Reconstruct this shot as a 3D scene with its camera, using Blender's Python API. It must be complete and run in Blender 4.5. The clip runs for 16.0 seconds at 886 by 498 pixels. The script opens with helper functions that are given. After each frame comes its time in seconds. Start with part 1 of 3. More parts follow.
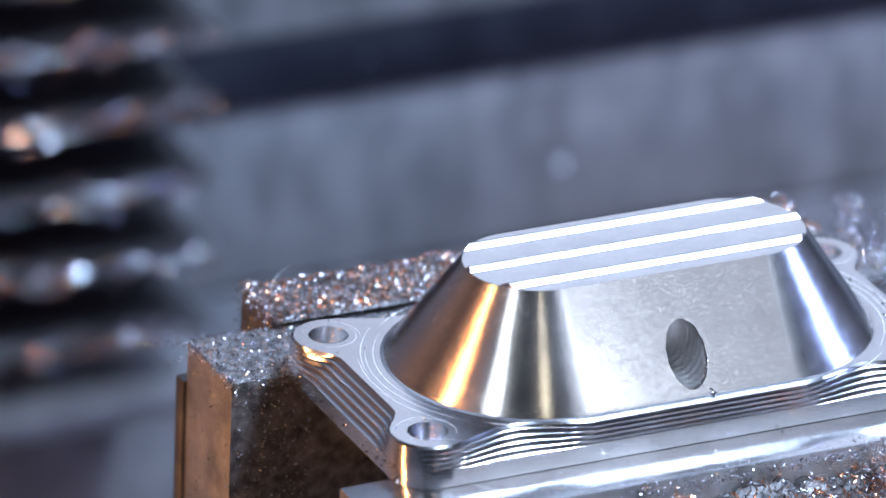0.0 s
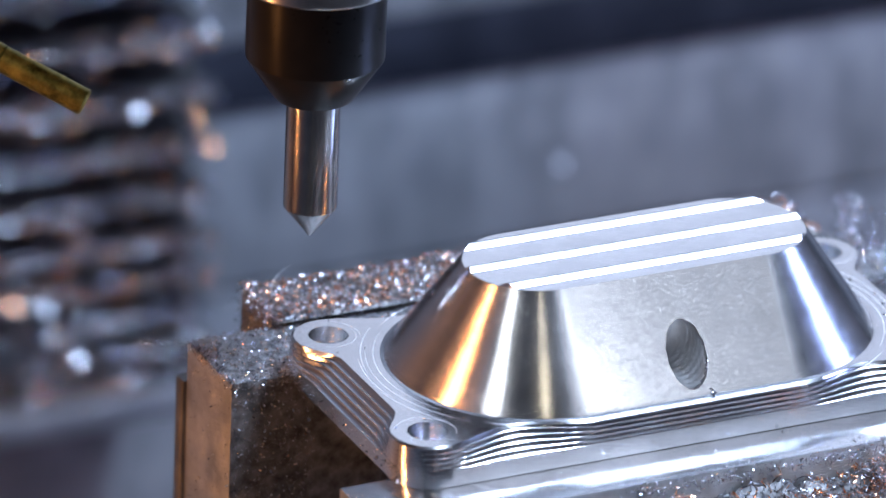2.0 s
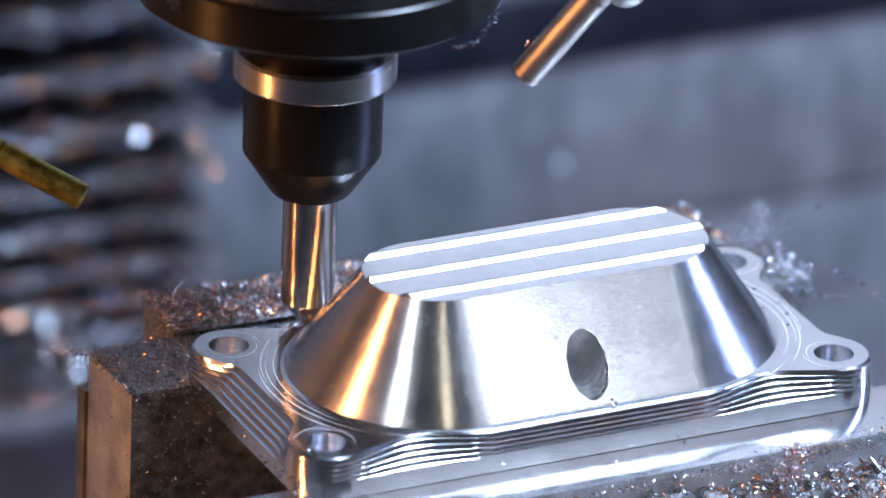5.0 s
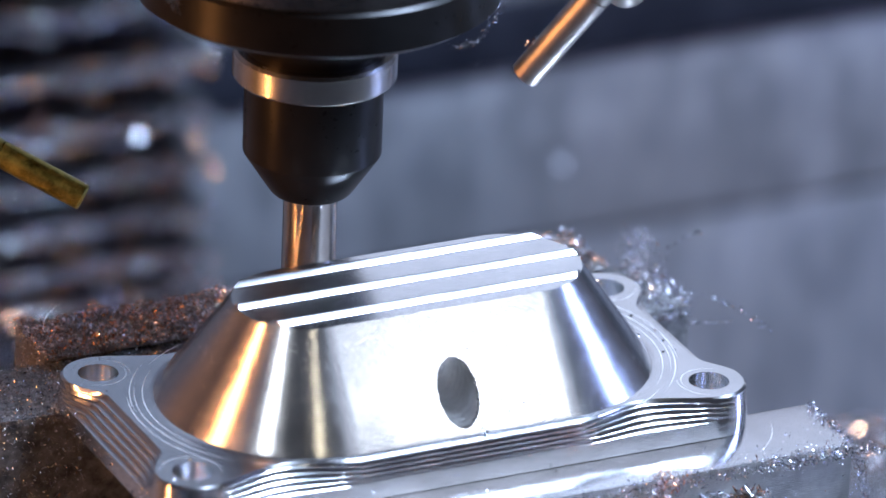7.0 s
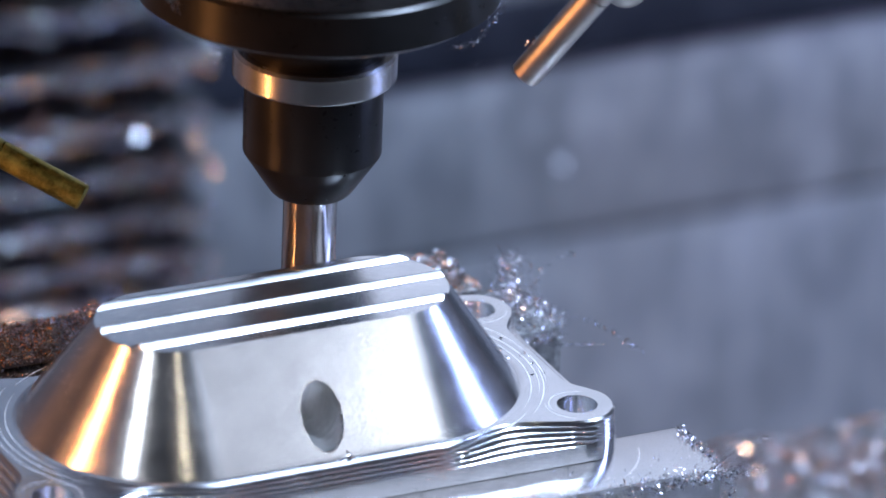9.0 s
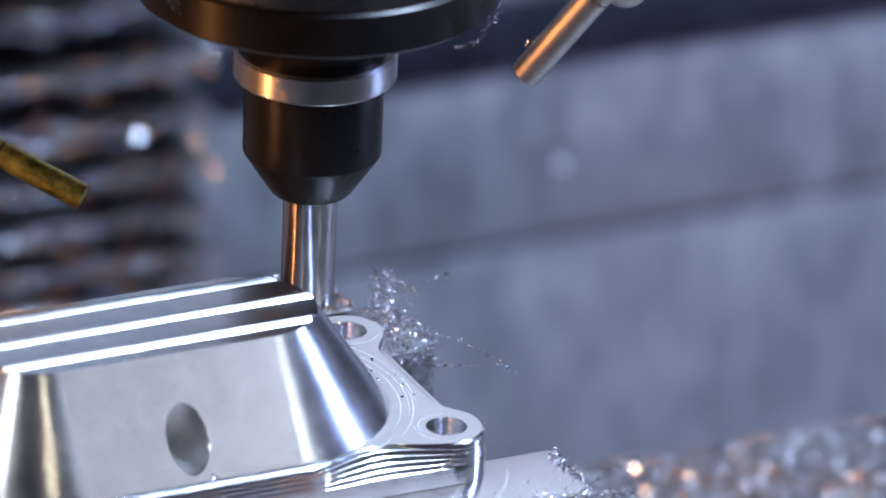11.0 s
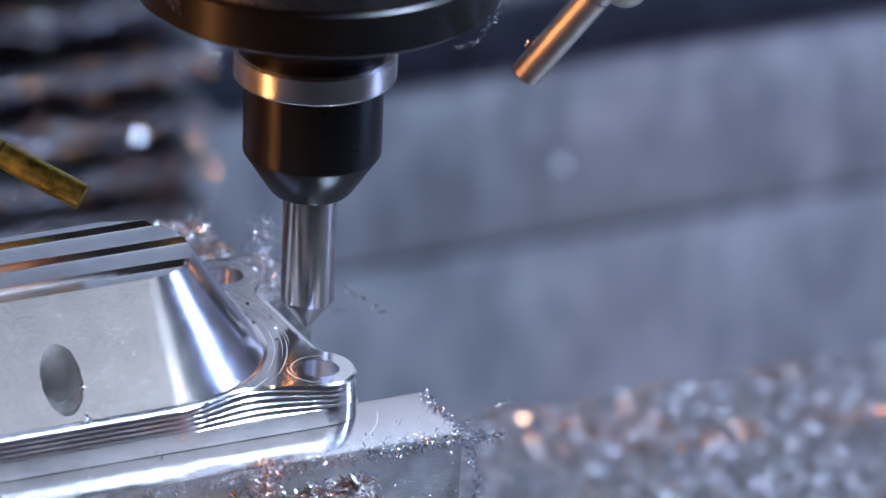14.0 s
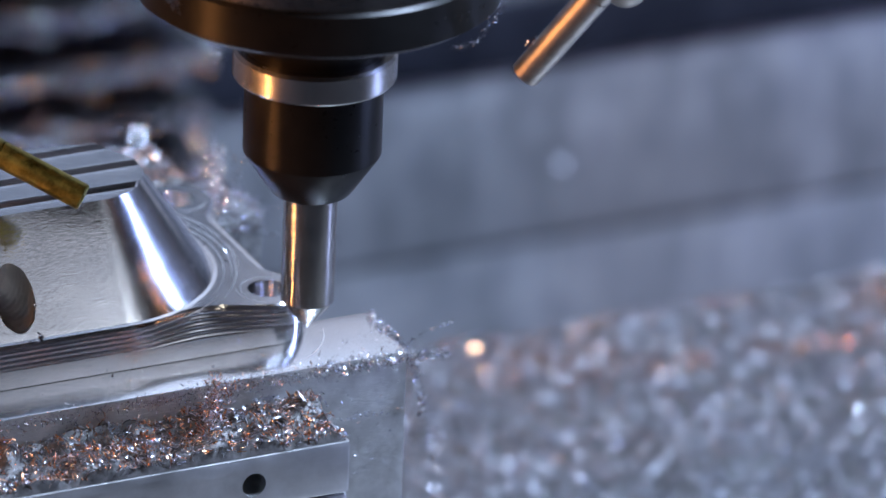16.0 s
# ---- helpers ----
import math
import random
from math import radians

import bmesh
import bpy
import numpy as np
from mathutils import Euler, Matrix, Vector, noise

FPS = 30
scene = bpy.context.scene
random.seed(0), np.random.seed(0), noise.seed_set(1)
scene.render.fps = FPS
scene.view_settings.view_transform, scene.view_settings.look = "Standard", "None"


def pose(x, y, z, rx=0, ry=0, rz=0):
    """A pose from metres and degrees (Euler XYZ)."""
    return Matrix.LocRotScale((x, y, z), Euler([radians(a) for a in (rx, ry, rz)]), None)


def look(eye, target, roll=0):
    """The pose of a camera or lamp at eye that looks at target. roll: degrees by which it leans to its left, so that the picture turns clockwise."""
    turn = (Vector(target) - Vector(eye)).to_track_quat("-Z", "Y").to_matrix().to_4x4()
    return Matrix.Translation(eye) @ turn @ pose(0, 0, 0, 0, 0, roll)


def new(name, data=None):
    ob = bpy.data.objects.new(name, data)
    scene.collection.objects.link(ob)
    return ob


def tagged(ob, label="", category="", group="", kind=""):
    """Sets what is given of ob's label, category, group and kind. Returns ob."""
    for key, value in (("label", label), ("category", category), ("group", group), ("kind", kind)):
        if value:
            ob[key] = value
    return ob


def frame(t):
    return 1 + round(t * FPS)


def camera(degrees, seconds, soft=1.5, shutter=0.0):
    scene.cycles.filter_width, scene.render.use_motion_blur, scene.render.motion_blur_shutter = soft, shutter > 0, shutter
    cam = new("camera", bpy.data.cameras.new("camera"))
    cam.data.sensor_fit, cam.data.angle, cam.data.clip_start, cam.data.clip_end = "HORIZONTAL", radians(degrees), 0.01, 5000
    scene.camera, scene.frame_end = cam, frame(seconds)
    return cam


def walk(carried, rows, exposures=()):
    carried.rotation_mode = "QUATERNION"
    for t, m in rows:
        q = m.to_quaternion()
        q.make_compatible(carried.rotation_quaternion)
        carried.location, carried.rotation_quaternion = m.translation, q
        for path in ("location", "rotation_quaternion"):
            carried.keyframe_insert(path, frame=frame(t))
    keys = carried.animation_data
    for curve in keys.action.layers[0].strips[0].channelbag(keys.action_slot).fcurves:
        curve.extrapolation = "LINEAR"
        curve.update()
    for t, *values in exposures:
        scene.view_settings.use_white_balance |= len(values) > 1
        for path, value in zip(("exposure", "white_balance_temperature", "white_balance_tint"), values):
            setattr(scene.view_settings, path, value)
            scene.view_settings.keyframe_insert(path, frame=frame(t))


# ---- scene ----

MM = 0.001

# ------------------------------------------------------------- camera
EYE = Vector((-0.5856, -1.1084, 0.5932))
YAW, TILT, LEAN = 26.314, 24.732, 2.32
AIM = EYE + Vector((math.sin(radians(YAW)) * math.cos(radians(TILT)),
                    math.cos(radians(YAW)) * math.cos(radians(TILT)), -math.sin(radians(TILT))))
cam = camera(6.444, 16.0, soft=1.5)
cam.data.dof.use_dof = True
cam.data.dof.focus_distance = 1.372
cam.data.dof.aperture_fstop = 15.0
STAND = look(EYE, AIM, LEAN)
walk(cam, [(0, STAND), (16, STAND)])
scene.view_settings.exposure = 0.98

# ------------------------------------------------------------- light
world = bpy.data.worlds.new("world")
scene.world = world
world.use_nodes = True
world.node_tree.nodes["Background"].inputs[0].default_value = (0.55, 0.62, 0.8, 1)
world.node_tree.nodes["Background"].inputs[1].default_value = 0.05

# machine lamps: name, direction from the part, distance, width, height, power, colour
LAMPS = [
    ("key", (0.4055, -0.690, 0.594), 0.62, 0.030, 0.075, 0.022, (0.82, 0.89, 1.0)),
    ("warm", (-0.93, 0.09, 0.13), 0.75, 0.032, 0.85, 2.5, (1.0, 0.40, 0.12)),
    ("white", (-0.626, -0.412, 0.659), 0.80, 0.050, 0.090, 0.16, (0.86, 0.92, 1.0)),
    ("front", (-0.097, -0.726, 0.672), 0.85, 0.022, 0.060, 0.03, (1.0, 0.90, 0.66)),
    ("cool", (0.95, -0.25, 0.15), 0.72, 0.100, 0.70, 1.9, (0.38, 0.50, 1.0)),
    ("top", (0.40, -0.20, 0.89), 0.98, 0.26, 0.26, 15.5, (0.56, 0.72, 1.0)),
    ("door", (0.403, -0.755, 0.50), 1.10, 0.36, 0.55, 0.16, (0.76, 0.84, 1.0)),
]


# ------------------------------------------------------------- materials
class Mat:
    """A short way to wire a node material."""

    def __init__(self, name):
        self.m = bpy.data.materials.new(name)
        self.m.use_nodes = True
        self.t = self.m.node_tree
        self.b = self.t.nodes["Principled BSDF"]

    def node(self, kind, **values):
        n = self.t.nodes.new(kind)
        for k, v in values.items():
            n.inputs[k].default_value = v
        return n

    def link(self, a, b):
        self.t.links.new(a, b)

    def coords(self, scale=(1, 1, 1), kind="Object", turn=0.0):
        tc = self.t.nodes.new("ShaderNodeTexCoord")
        mp = self.t.nodes.new("ShaderNodeMapping")
        mp.inputs["Scale"].default_value = scale
        mp.inputs["Rotation"].default_value = (0, turn, 0)
        self.link(tc.outputs[kind], mp.inputs[0])
        return mp.outputs[0]

    def noise(self, scale, detail=4, rough=0.6, vec=None):
        n = self.node("ShaderNodeTexNoise", Scale=scale, Detail=detail, Roughness=rough)
        self.link(vec if vec is not None else self.coords(), n.inputs["Vector"])
        return n.outputs["Fac"]

    def ramp(self, fac, stops):
        r = self.t.nodes.new("ShaderNodeValToRGB")
        while len(r.color_ramp.elements) < len(stops):
            r.color_ramp.elements.new(0.5)
        for e, (p, c) in zip(r.color_ramp.elements, stops):
            e.position = p
            e.color = (*c, 1) if len(c) == 3 else c
        self.link(fac, r.inputs[0])
        return r.outputs[0]

    def rng(self, fac, lo, hi, a=0.3, b=0.7):
        n = self.node("ShaderNodeMapRange")
        for i, v in zip((1, 2, 3, 4), (a, b, lo, hi)):
            n.inputs[i].default_value = v
        self.link(fac, n.inputs[0])
        return n.outputs[0]

    def bump(self, fac, strength, dist=0.0002, prev=None):
        n = self.node("ShaderNodeBump", Strength=strength, Distance=dist)
        self.link(fac, n.inputs["Height"])
        if prev is not None:
            self.link(prev, n.inputs["Normal"])
        self.link(n.outputs[0], self.b.inputs["Normal"])
        return n.outputs[0]

    def set(self, **kw):
        for k, v in kw.items():
            self.b.inputs[k.replace("_", " ")].default_value = v
        return self


def metal(name, lo, hi, r0, r1, scale, grain=(1, 1, 1), grain_scale=4000, bump=0.15, metallic=1.0, dist=0.00005, weight=0.5, spec=0.5):
    m = Mat(name).set(Metallic=metallic, Specular_IOR_Level=spec)
    big = m.noise(scale, 5, 0.65)
    fine = m.noise(grain_scale, 2, 0.55, m.coords(grain))
    m.link(m.ramp(big, [(0.3, lo), (0.7, hi)]), m.b.inputs["Base Color"])
    mix = m.node("ShaderNodeMath")
    mix.operation = "MULTIPLY_ADD"
    m.link(fine, mix.inputs[0])
    mix.inputs[1].default_value = weight
    half = m.node("ShaderNodeMath")
    half.operation = "MULTIPLY"
    half.inputs[1].default_value = 1 - weight
    m.link(big, half.inputs[0])
    m.link(half.outputs[0], mix.inputs[2])
    m.link(m.rng(mix.outputs[0], r0, r1), m.b.inputs["Roughness"])
    m.bump(fine, bump, dist)
    return m.m


ALU_FACE = metal("milled_aluminium_face", (0.80, 0.81, 0.83), (0.93, 0.93, 0.94), 0.05, 0.24, 180, (0.5, 1, 1), 2600, 0.22, weight=0.85)
ALU_BOSS = metal("milled_aluminium_boss", (0.80, 0.81, 0.83), (0.93, 0.93, 0.94), 0.11, 0.29, 160, (2.6, 2.6, 0.22), 2000, 0.10, weight=0.7)
ALU_FLANGE = metal("milled_aluminium_flange", (0.76, 0.77, 0.79), (0.90, 0.90, 0.92), 0.13, 0.24, 60, (0.6, 0.6, 4), 1400, 0.03, weight=0.4)
ALU_RIB = metal("milled_aluminium_rib", (0.82, 0.83, 0.85), (0.93, 0.93, 0.94), 0.17, 0.27, 200, (0.6, 2, 2), 2200, 0.04, weight=0.6)
ALU_RAW = metal("sawn_aluminium", (0.42, 0.42, 0.40), (0.74, 0.74, 0.72), 0.26, 0.60, 140, (1, 1, 7), 500, 0.6, metallic=0.9, dist=0.0002, weight=0.6)
TOOL_MARK = metal("scratched_aluminium", (0.90, 0.90, 0.92), (0.96, 0.96, 0.97), 0.42, 0.55, 200, metallic=0.75)
STEEL_DARK = metal("dark_vise_steel", (0.16, 0.155, 0.15), (0.34, 0.32, 0.30), 0.30, 0.55, 90, (1, 1, 1), 900, 0.4)
STEEL = metal("ground_steel", (0.52, 0.50, 0.48), (0.68, 0.66, 0.63), 0.20, 0.28, 60, (0.2, 0.2, 8), 1200, 0.04)
NOSE_STEEL = metal("worn_nose_steel", (0.20, 0.195, 0.19), (0.34, 0.33, 0.32), 0.22, 0.36, 120, (0.2, 0.2, 8), 1200, 0.1)
CARBIDE = metal("carbide_steel", (0.42, 0.40, 0.39), (0.58, 0.56, 0.54), 0.14, 0.24, 200, (3, 3, 0.3), 900, 0.10)
BLACK_OXIDE = metal("black_oxide_steel", (0.006, 0.0055, 0.0055), (0.014, 0.013, 0.013), 0.26, 0.33, 60, (1, 1, 1), 900, 0.02, metallic=0.0, spec=0.18)
BRASS = metal("brass_tube", (0.10, 0.085, 0.02), (0.50, 0.42, 0.11), 0.32, 0.6, 420, (1, 1, 1), 1200, 0.2)
JAW_STEEL = metal("worn_jaw_steel", (0.50, 0.50, 0.50), (0.70, 0.70, 0.71), 0.36, 0.55, 90, (0.2, 3, 3), 900, 0.2)
NOZZLE_STEEL = metal("oily_nozzle_steel", (0.40, 0.37, 0.34), (0.62, 0.58, 0.53), 0.34, 0.52, 300, (1, 1, 1), 1200, 0.15)
PORT_WALL = metal("bored_aluminium", (0.72, 0.70, 0.68), (0.92, 0.90, 0.88), 0.30, 0.46, 200, (0.3, 5, 0.3), 900, 0.1)
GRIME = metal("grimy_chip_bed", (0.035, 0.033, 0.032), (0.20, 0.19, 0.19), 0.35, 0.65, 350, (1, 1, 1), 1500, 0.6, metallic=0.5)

DUST = metal("packed_chip_dust", (0.06, 0.06, 0.063), (0.40, 0.40, 0.41), 0.35, 0.6, 500, (1, 1, 1), 1500, 0.8, metallic=0.7)


def chip_metal(name, dark, bright, r0, r1, tinted):
    """Shavings that differ one by one in tone and polish; the given share has warm lamplight put into its colour."""
    m = Mat(name).set(Metallic=1.0)
    geo = m.t.nodes.new("ShaderNodeNewGeometry")
    chance = geo.outputs["Random Per Island"]
    hue = m.t.nodes.new("ShaderNodeTexWhiteNoise")
    hue.noise_dimensions = "1D"
    m.link(chance, hue.inputs["W"])
    tone = m.ramp(chance, [(0.0, (dark, dark, dark * 1.15)), (0.55, ((dark + bright) * 0.46, (dark + bright) * 0.47, (dark + bright) * 0.52)), (1.0, (bright * 0.95, bright * 0.96, bright * 1.04))])
    mix = m.t.nodes.new("ShaderNodeMix")
    mix.data_type = "RGBA"
    m.link(m.rng(hue.outputs["Value"], 1.0, 0.0, tinted, tinted + 0.01), mix.inputs[0])
    m.link(tone, mix.inputs[6])
    mix.inputs[7].default_value = (0.90, 0.42, 0.22, 1)
    m.link(mix.outputs[2], m.b.inputs["Base Color"])
    m.link(m.rng(hue.outputs["Value"], r0, r1, 0.0, 1.0), m.b.inputs["Roughness"])
    return m.m


# the orange share paints the warm lamp's glints into the chip colour
CHIP = chip_metal("aluminium_chip", 0.22, 0.92, 0.06, 0.34, 0.04)
CHIP_WARM = chip_metal("warm_lit_chip", 0.25, 0.90, 0.10, 0.36, 0.65)
CHIP_DULL = chip_metal("dull_aluminium_chip", 0.03, 0.95, 0.36, 0.58, 0.004)
CHIP_GOLD = chip_metal("part_warm_lit_chip", 0.10, 0.85, 0.22, 0.45, 0.30)
CHIP_MID = chip_metal("loose_aluminium_chip", 0.12, 0.90, 0.12, 0.34, 0.07)


def add_swirls(material, scale, strength):
    """Ring-shaped tool marks over the given material's own relief."""
    t = material.node_tree
    wave = t.nodes.new("ShaderNodeTexWave")
    wave.wave_type, wave.rings_direction = "RINGS", "Z"
    for k, v in (("Scale", scale), ("Distortion", 2.5), ("Detail", 2.0), ("Detail Scale", 1.5)):
        wave.inputs[k].default_value = v
    tc = t.nodes.new("ShaderNodeTexCoord")
    t.links.new(tc.outputs["Object"], wave.inputs["Vector"])
    b = t.nodes["Principled BSDF"]
    old = b.inputs["Normal"].links[0].from_socket
    bump = t.nodes.new("ShaderNodeBump")
    bump.inputs["Strength"].default_value, bump.inputs["Distance"].default_value = strength, 0.00003
    t.links.new(wave.outputs["Fac"], bump.inputs["Height"])
    t.links.new(old, bump.inputs["Normal"])
    t.links.new(bump.outputs[0], b.inputs["Normal"])


add_swirls(ALU_FLANGE, 170, 0.03)


def panel_material():
    m = Mat("grey_steel_panel").set(Metallic=0.35)
    streak = m.noise(26, 5, 0.65, m.coords((1.5, 1, 0.6), turn=0.5))
    blot = m.noise(85, 5, 0.6, m.coords((1.3, 1, 0.8), turn=0.5))
    wiped = m.noise(70, 3, 0.5, m.coords((1.6, 1, 0.28), turn=0.45))
    fac = m.node("ShaderNodeMath")
    fac.operation = "MULTIPLY_ADD"
    m.link(wiped, fac.inputs[0])
    fac.inputs[1].default_value = 0.6
    half = m.node("ShaderNodeMath")
    half.operation = "MULTIPLY"
    half.inputs[1].default_value = 0.4
    m.link(streak, half.inputs[0])
    m.link(half.outputs[0], fac.inputs[2])
    c = m.ramp(fac.outputs[0], [(0.36, (0.20, 0.205, 0.215)), (0.62, (0.36, 0.363, 0.375))])
    d = m.ramp(blot, [(0.32, (0.66, 0.66, 0.68)), (0.62, (1, 1, 1))])
    mul = m.t.nodes.new("ShaderNodeMix")
    mul.data_type, mul.blend_type = "RGBA", "MULTIPLY"
    mul.inputs[0].default_value = 1
    m.link(c, mul.inputs[6]), m.link(d, mul.inputs[7])
    m.link(mul.outputs[2], m.b.inputs["Base Color"])
    m.link(m.rng(blot, 0.38, 0.62), m.b.inputs["Roughness"])
    m.bump(blot, 0.2, 0.0006)
    return m.m


def plain(name, lo, hi, rough, scale, metallic=0.0):
    m = Mat(name).set(Metallic=metallic)
    n = m.noise(scale, 5)
    m.link(m.ramp(n, [(0.3, lo), (0.7, hi)]), m.b.inputs["Base Color"])
    m.link(m.rng(n, rough - 0.08, rough + 0.1), m.b.inputs["Roughness"])
    m.bump(n, 0.2, 0.0004)
    return m.m


JAW_INNER = plain("inner_jaw_face", (0.07, 0.07, 0.068), (0.30, 0.295, 0.29), 0.45, 420, 0.4)
PANEL = panel_material()
RUBBER = plain("black_bellows_cloth", (0.010, 0.010, 0.012), (0.030, 0.030, 0.034), 0.5, 90)
BLACK_BAND = plain("black_gap_seal", (0.006, 0.007, 0.012), (0.016, 0.018, 0.028), 0.45, 60)
ENCLOSURE = plain("grey_enclosure_paint", (0.05, 0.053, 0.062), (0.09, 0.094, 0.105), 0.5, 8)
HOUSING = plain("lamp_housing_paint", (0.08, 0.08, 0.09), (0.13, 0.13, 0.14), 0.5, 30)


# ------------------------------------------------------------- mesh helpers (millimetres)
def mesh_of(name, bm, material, smooth=True, sharp=35):
    bmesh.ops.recalc_face_normals(bm, faces=bm.faces)
    for v in bm.verts:
        v.co *= MM
    me = bpy.data.meshes.new(name)
    bm.to_mesh(me)
    bm.free()
    me.materials.append(material)
    if smooth:
        me.shade_smooth()
        me.set_sharp_from_angle(angle=radians(sharp))
    return me


def part(name, bm, material, parent, label="", smooth=True, sharp=35):
    ob = new(name, mesh_of(name, bm, material, smooth, sharp))
    ob.parent = parent
    if label:
        ob["label"] = label
    return ob


def thing(name, label, category, group="", kind=""):
    ob = new(name)
    ob.empty_display_size = 0.02
    return tagged(ob, label, category, group, kind)


def box(bm, x0, x1, y0, y1, z0, z1, bevel=0.0, segs=2):
    made = bmesh.ops.create_cube(bm, size=1.0)["verts"]
    for v in made:
        v.co = Vector(((x0 + x1) / 2 + v.co.x * (x1 - x0), (y0 + y1) / 2 + v.co.y * (y1 - y0), (z0 + z1) / 2 + v.co.z * (z1 - z0)))
    if bevel:
        edges = {e for v in made for e in v.link_edges}
        bmesh.ops.bevel(bm, geom=list(edges), offset=bevel, segments=segs, affect="EDGES", profile=0.6)
    return bm


def lathe(profile, segs=96, cap=True):
    """A turned body from (radius, height) pairs, bottom to top."""
    bm = bmesh.new()
    rings = []
    for r, z in profile:
        if r < 1e-6:
            rings.append([bm.verts.new((0, 0, z))])
        else:
            rings.append([bm.verts.new((r * math.cos(2 * math.pi * i / segs), r * math.sin(2 * math.pi * i / segs), z)) for i in range(segs)])
    for a, b in zip(rings, rings[1:]):
        for i in range(segs):
            j = (i + 1) % segs
            if len(a) == 1:
                bm.faces.new((a[0], b[j], b[i]))
            elif len(b) == 1:
                bm.faces.new((a[i], a[j], b[0]))
            else:
                bm.faces.new((a[i], a[j], b[j], b[i]))
    if cap:
        for r in (rings[0], rings[-1]):
            if len(r) > 1:
                bm.faces.new(r)
    return bm


def tube_between(a, b, r, bore=0.0, segs=32, bevel=0.3):
    """A straight tube from a to b, its open end at a."""
    a, b = Vector(a), Vector(b)
    n = (b - a).length
    prof = [(bore, 6), (bore, 0.2), (r - bevel, 0), (r, bevel), (r, n)] if bore else [(0, 0), (r - bevel, 0), (r, bevel), (r, n)]
    bm = lathe(prof, segs, False)
    bm.transform(Matrix.Translation(a) @ (b - a).to_track_quat("Z", "Y").to_matrix().to_4x4())
    return bm


def loft(rings, cap=True):
    """Skins a row of closed rings with the same number of points."""
    bm = bmesh.new()
    vs = [[bm.verts.new(p) for p in r] for r in rings]
    n = len(vs[0])
    for a, b in zip(vs, vs[1:]):
        for i in range(n):
            j = (i + 1) % n
            bm.faces.new((a[i], a[j], b[j], b[i]))
    if cap:
        bm.faces.new(vs[0])
        bm.faces.new(vs[-1])
    return bm


def carve(ob, cutters):
    """Takes the cutters' bodies out of ob for good."""
    dg_obs = []
    for bm in cutters:
        c = new("cutter", mesh_of("cutter", bm, ob.data.materials[0], False))
        mod = ob.modifiers.new("cut", "BOOLEAN")
        mod.operation, mod.object, mod.solver = "DIFFERENCE", c, "EXACT"
        dg_obs.append(c)
    bpy.context.view_layer.update()
    me = bpy.data.meshes.new_from_object(ob.evaluated_get(bpy.context.evaluated_depsgraph_get()))
    ob.modifiers.clear()
    ob.data = me
    me.shade_smooth()
    me.set_sharp_from_angle(angle=radians(30))
    for c in dg_obs:
        bpy.data.objects.remove(c)
    return ob


RNG = np.random.default_rng(7)


def chips_mesh(name, at, size, material, curl=(1.5, 4.5), width=(0.25, 0.6), segs=4, lift=None):
    """Many small curled shavings, millimetres: at (n x 3) places, size (lo, hi) lengths."""
    n = len(at)
    L = RNG.uniform(size[0], size[1], n) * RNG.uniform(0.5, 1.0, n)
    ang = RNG.uniform(curl[0], curl[1], n)
    w = L * RNG.uniform(width[0], width[1], n)
    s = np.linspace(0, 1, segs + 1)
    r = (L / ang)[:, None]
    a = ang[:, None] * s[None]
    px, pz = r * np.sin(a), r * (1 - np.cos(a))
    twist = RNG.uniform(-0.6, 0.6, n)[:, None] * s[None] * L[:, None]
    taper = 0.35 + 0.65 * np.sin(math.pi * (0.15 + 0.7 * s))[None]
    hw = 0.5 * w[:, None] * taper
    v = np.stack([np.stack([px, twist - hw, pz], -1), np.stack([px, twist + hw, pz], -1)], 2).reshape(n, -1, 3)
    v -= v.mean(1, keepdims=True)
    q = RNG.normal(size=(n, 4))
    q /= np.linalg.norm(q, axis=1, keepdims=True)
    x, y, z, k = q.T
    R = np.stack([1 - 2 * (y * y + z * z), 2 * (x * y - z * k), 2 * (x * z + y * k), 2 * (x * y + z * k), 1 - 2 * (x * x + z * z),
                  2 * (y * z - x * k), 2 * (x * z - y * k), 2 * (y * z + x * k), 1 - 2 * (x * x + y * y)], -1).reshape(n, 3, 3)
    v = np.einsum("nij,nkj->nki", R, v) + np.asarray(at)[:, None, :]
    m = 2 * (segs + 1)
    f = np.array([[2 * i, 2 * i + 1, 2 * i + 3, 2 * i + 2] for i in range(segs)])
    f = (np.arange(n)[:, None, None] * m + f[None]).reshape(-1, 4)
    me = bpy.data.meshes.new(name)
    me.from_pydata((v.reshape(-1, 3) * MM).tolist(), [], f.tolist())
    me.materials.append(material)
    me.shade_smooth()
    return me


def scatter(n, x0, x1, y0, y1, height):
    x, y = RNG.uniform(x0, x1, n), RNG.uniform(y0, y1, n)
    return np.stack([x, y, np.array([height(a, b) for a, b in zip(x, y)]) + RNG.uniform(-0.3, 0.5, n)], -1)


def mound(x0, x1, y0, y1, base, height, nx=60, ny=24):
    """A lumpy heap on a flat top."""
    bm = bmesh.new()
    grid = [[bm.verts.new((x0 + (x1 - x0) * i / nx, y0 + (y1 - y0) * j / ny, 0)) for j in range(ny + 1)] for i in range(nx + 1)]
    for i in range(nx + 1):
        for j in range(ny + 1):
            v = grid[i][j]
            edge = i in (0, nx) or j in (0, ny)
            v.co.z = base if edge else max(base + 0.05, height(v.co.x, v.co.y))
    for i in range(nx):
        for j in range(ny):
            bm.faces.new((grid[i][j], grid[i + 1][j], grid[i + 1][j + 1], grid[i][j + 1]))
    return bm


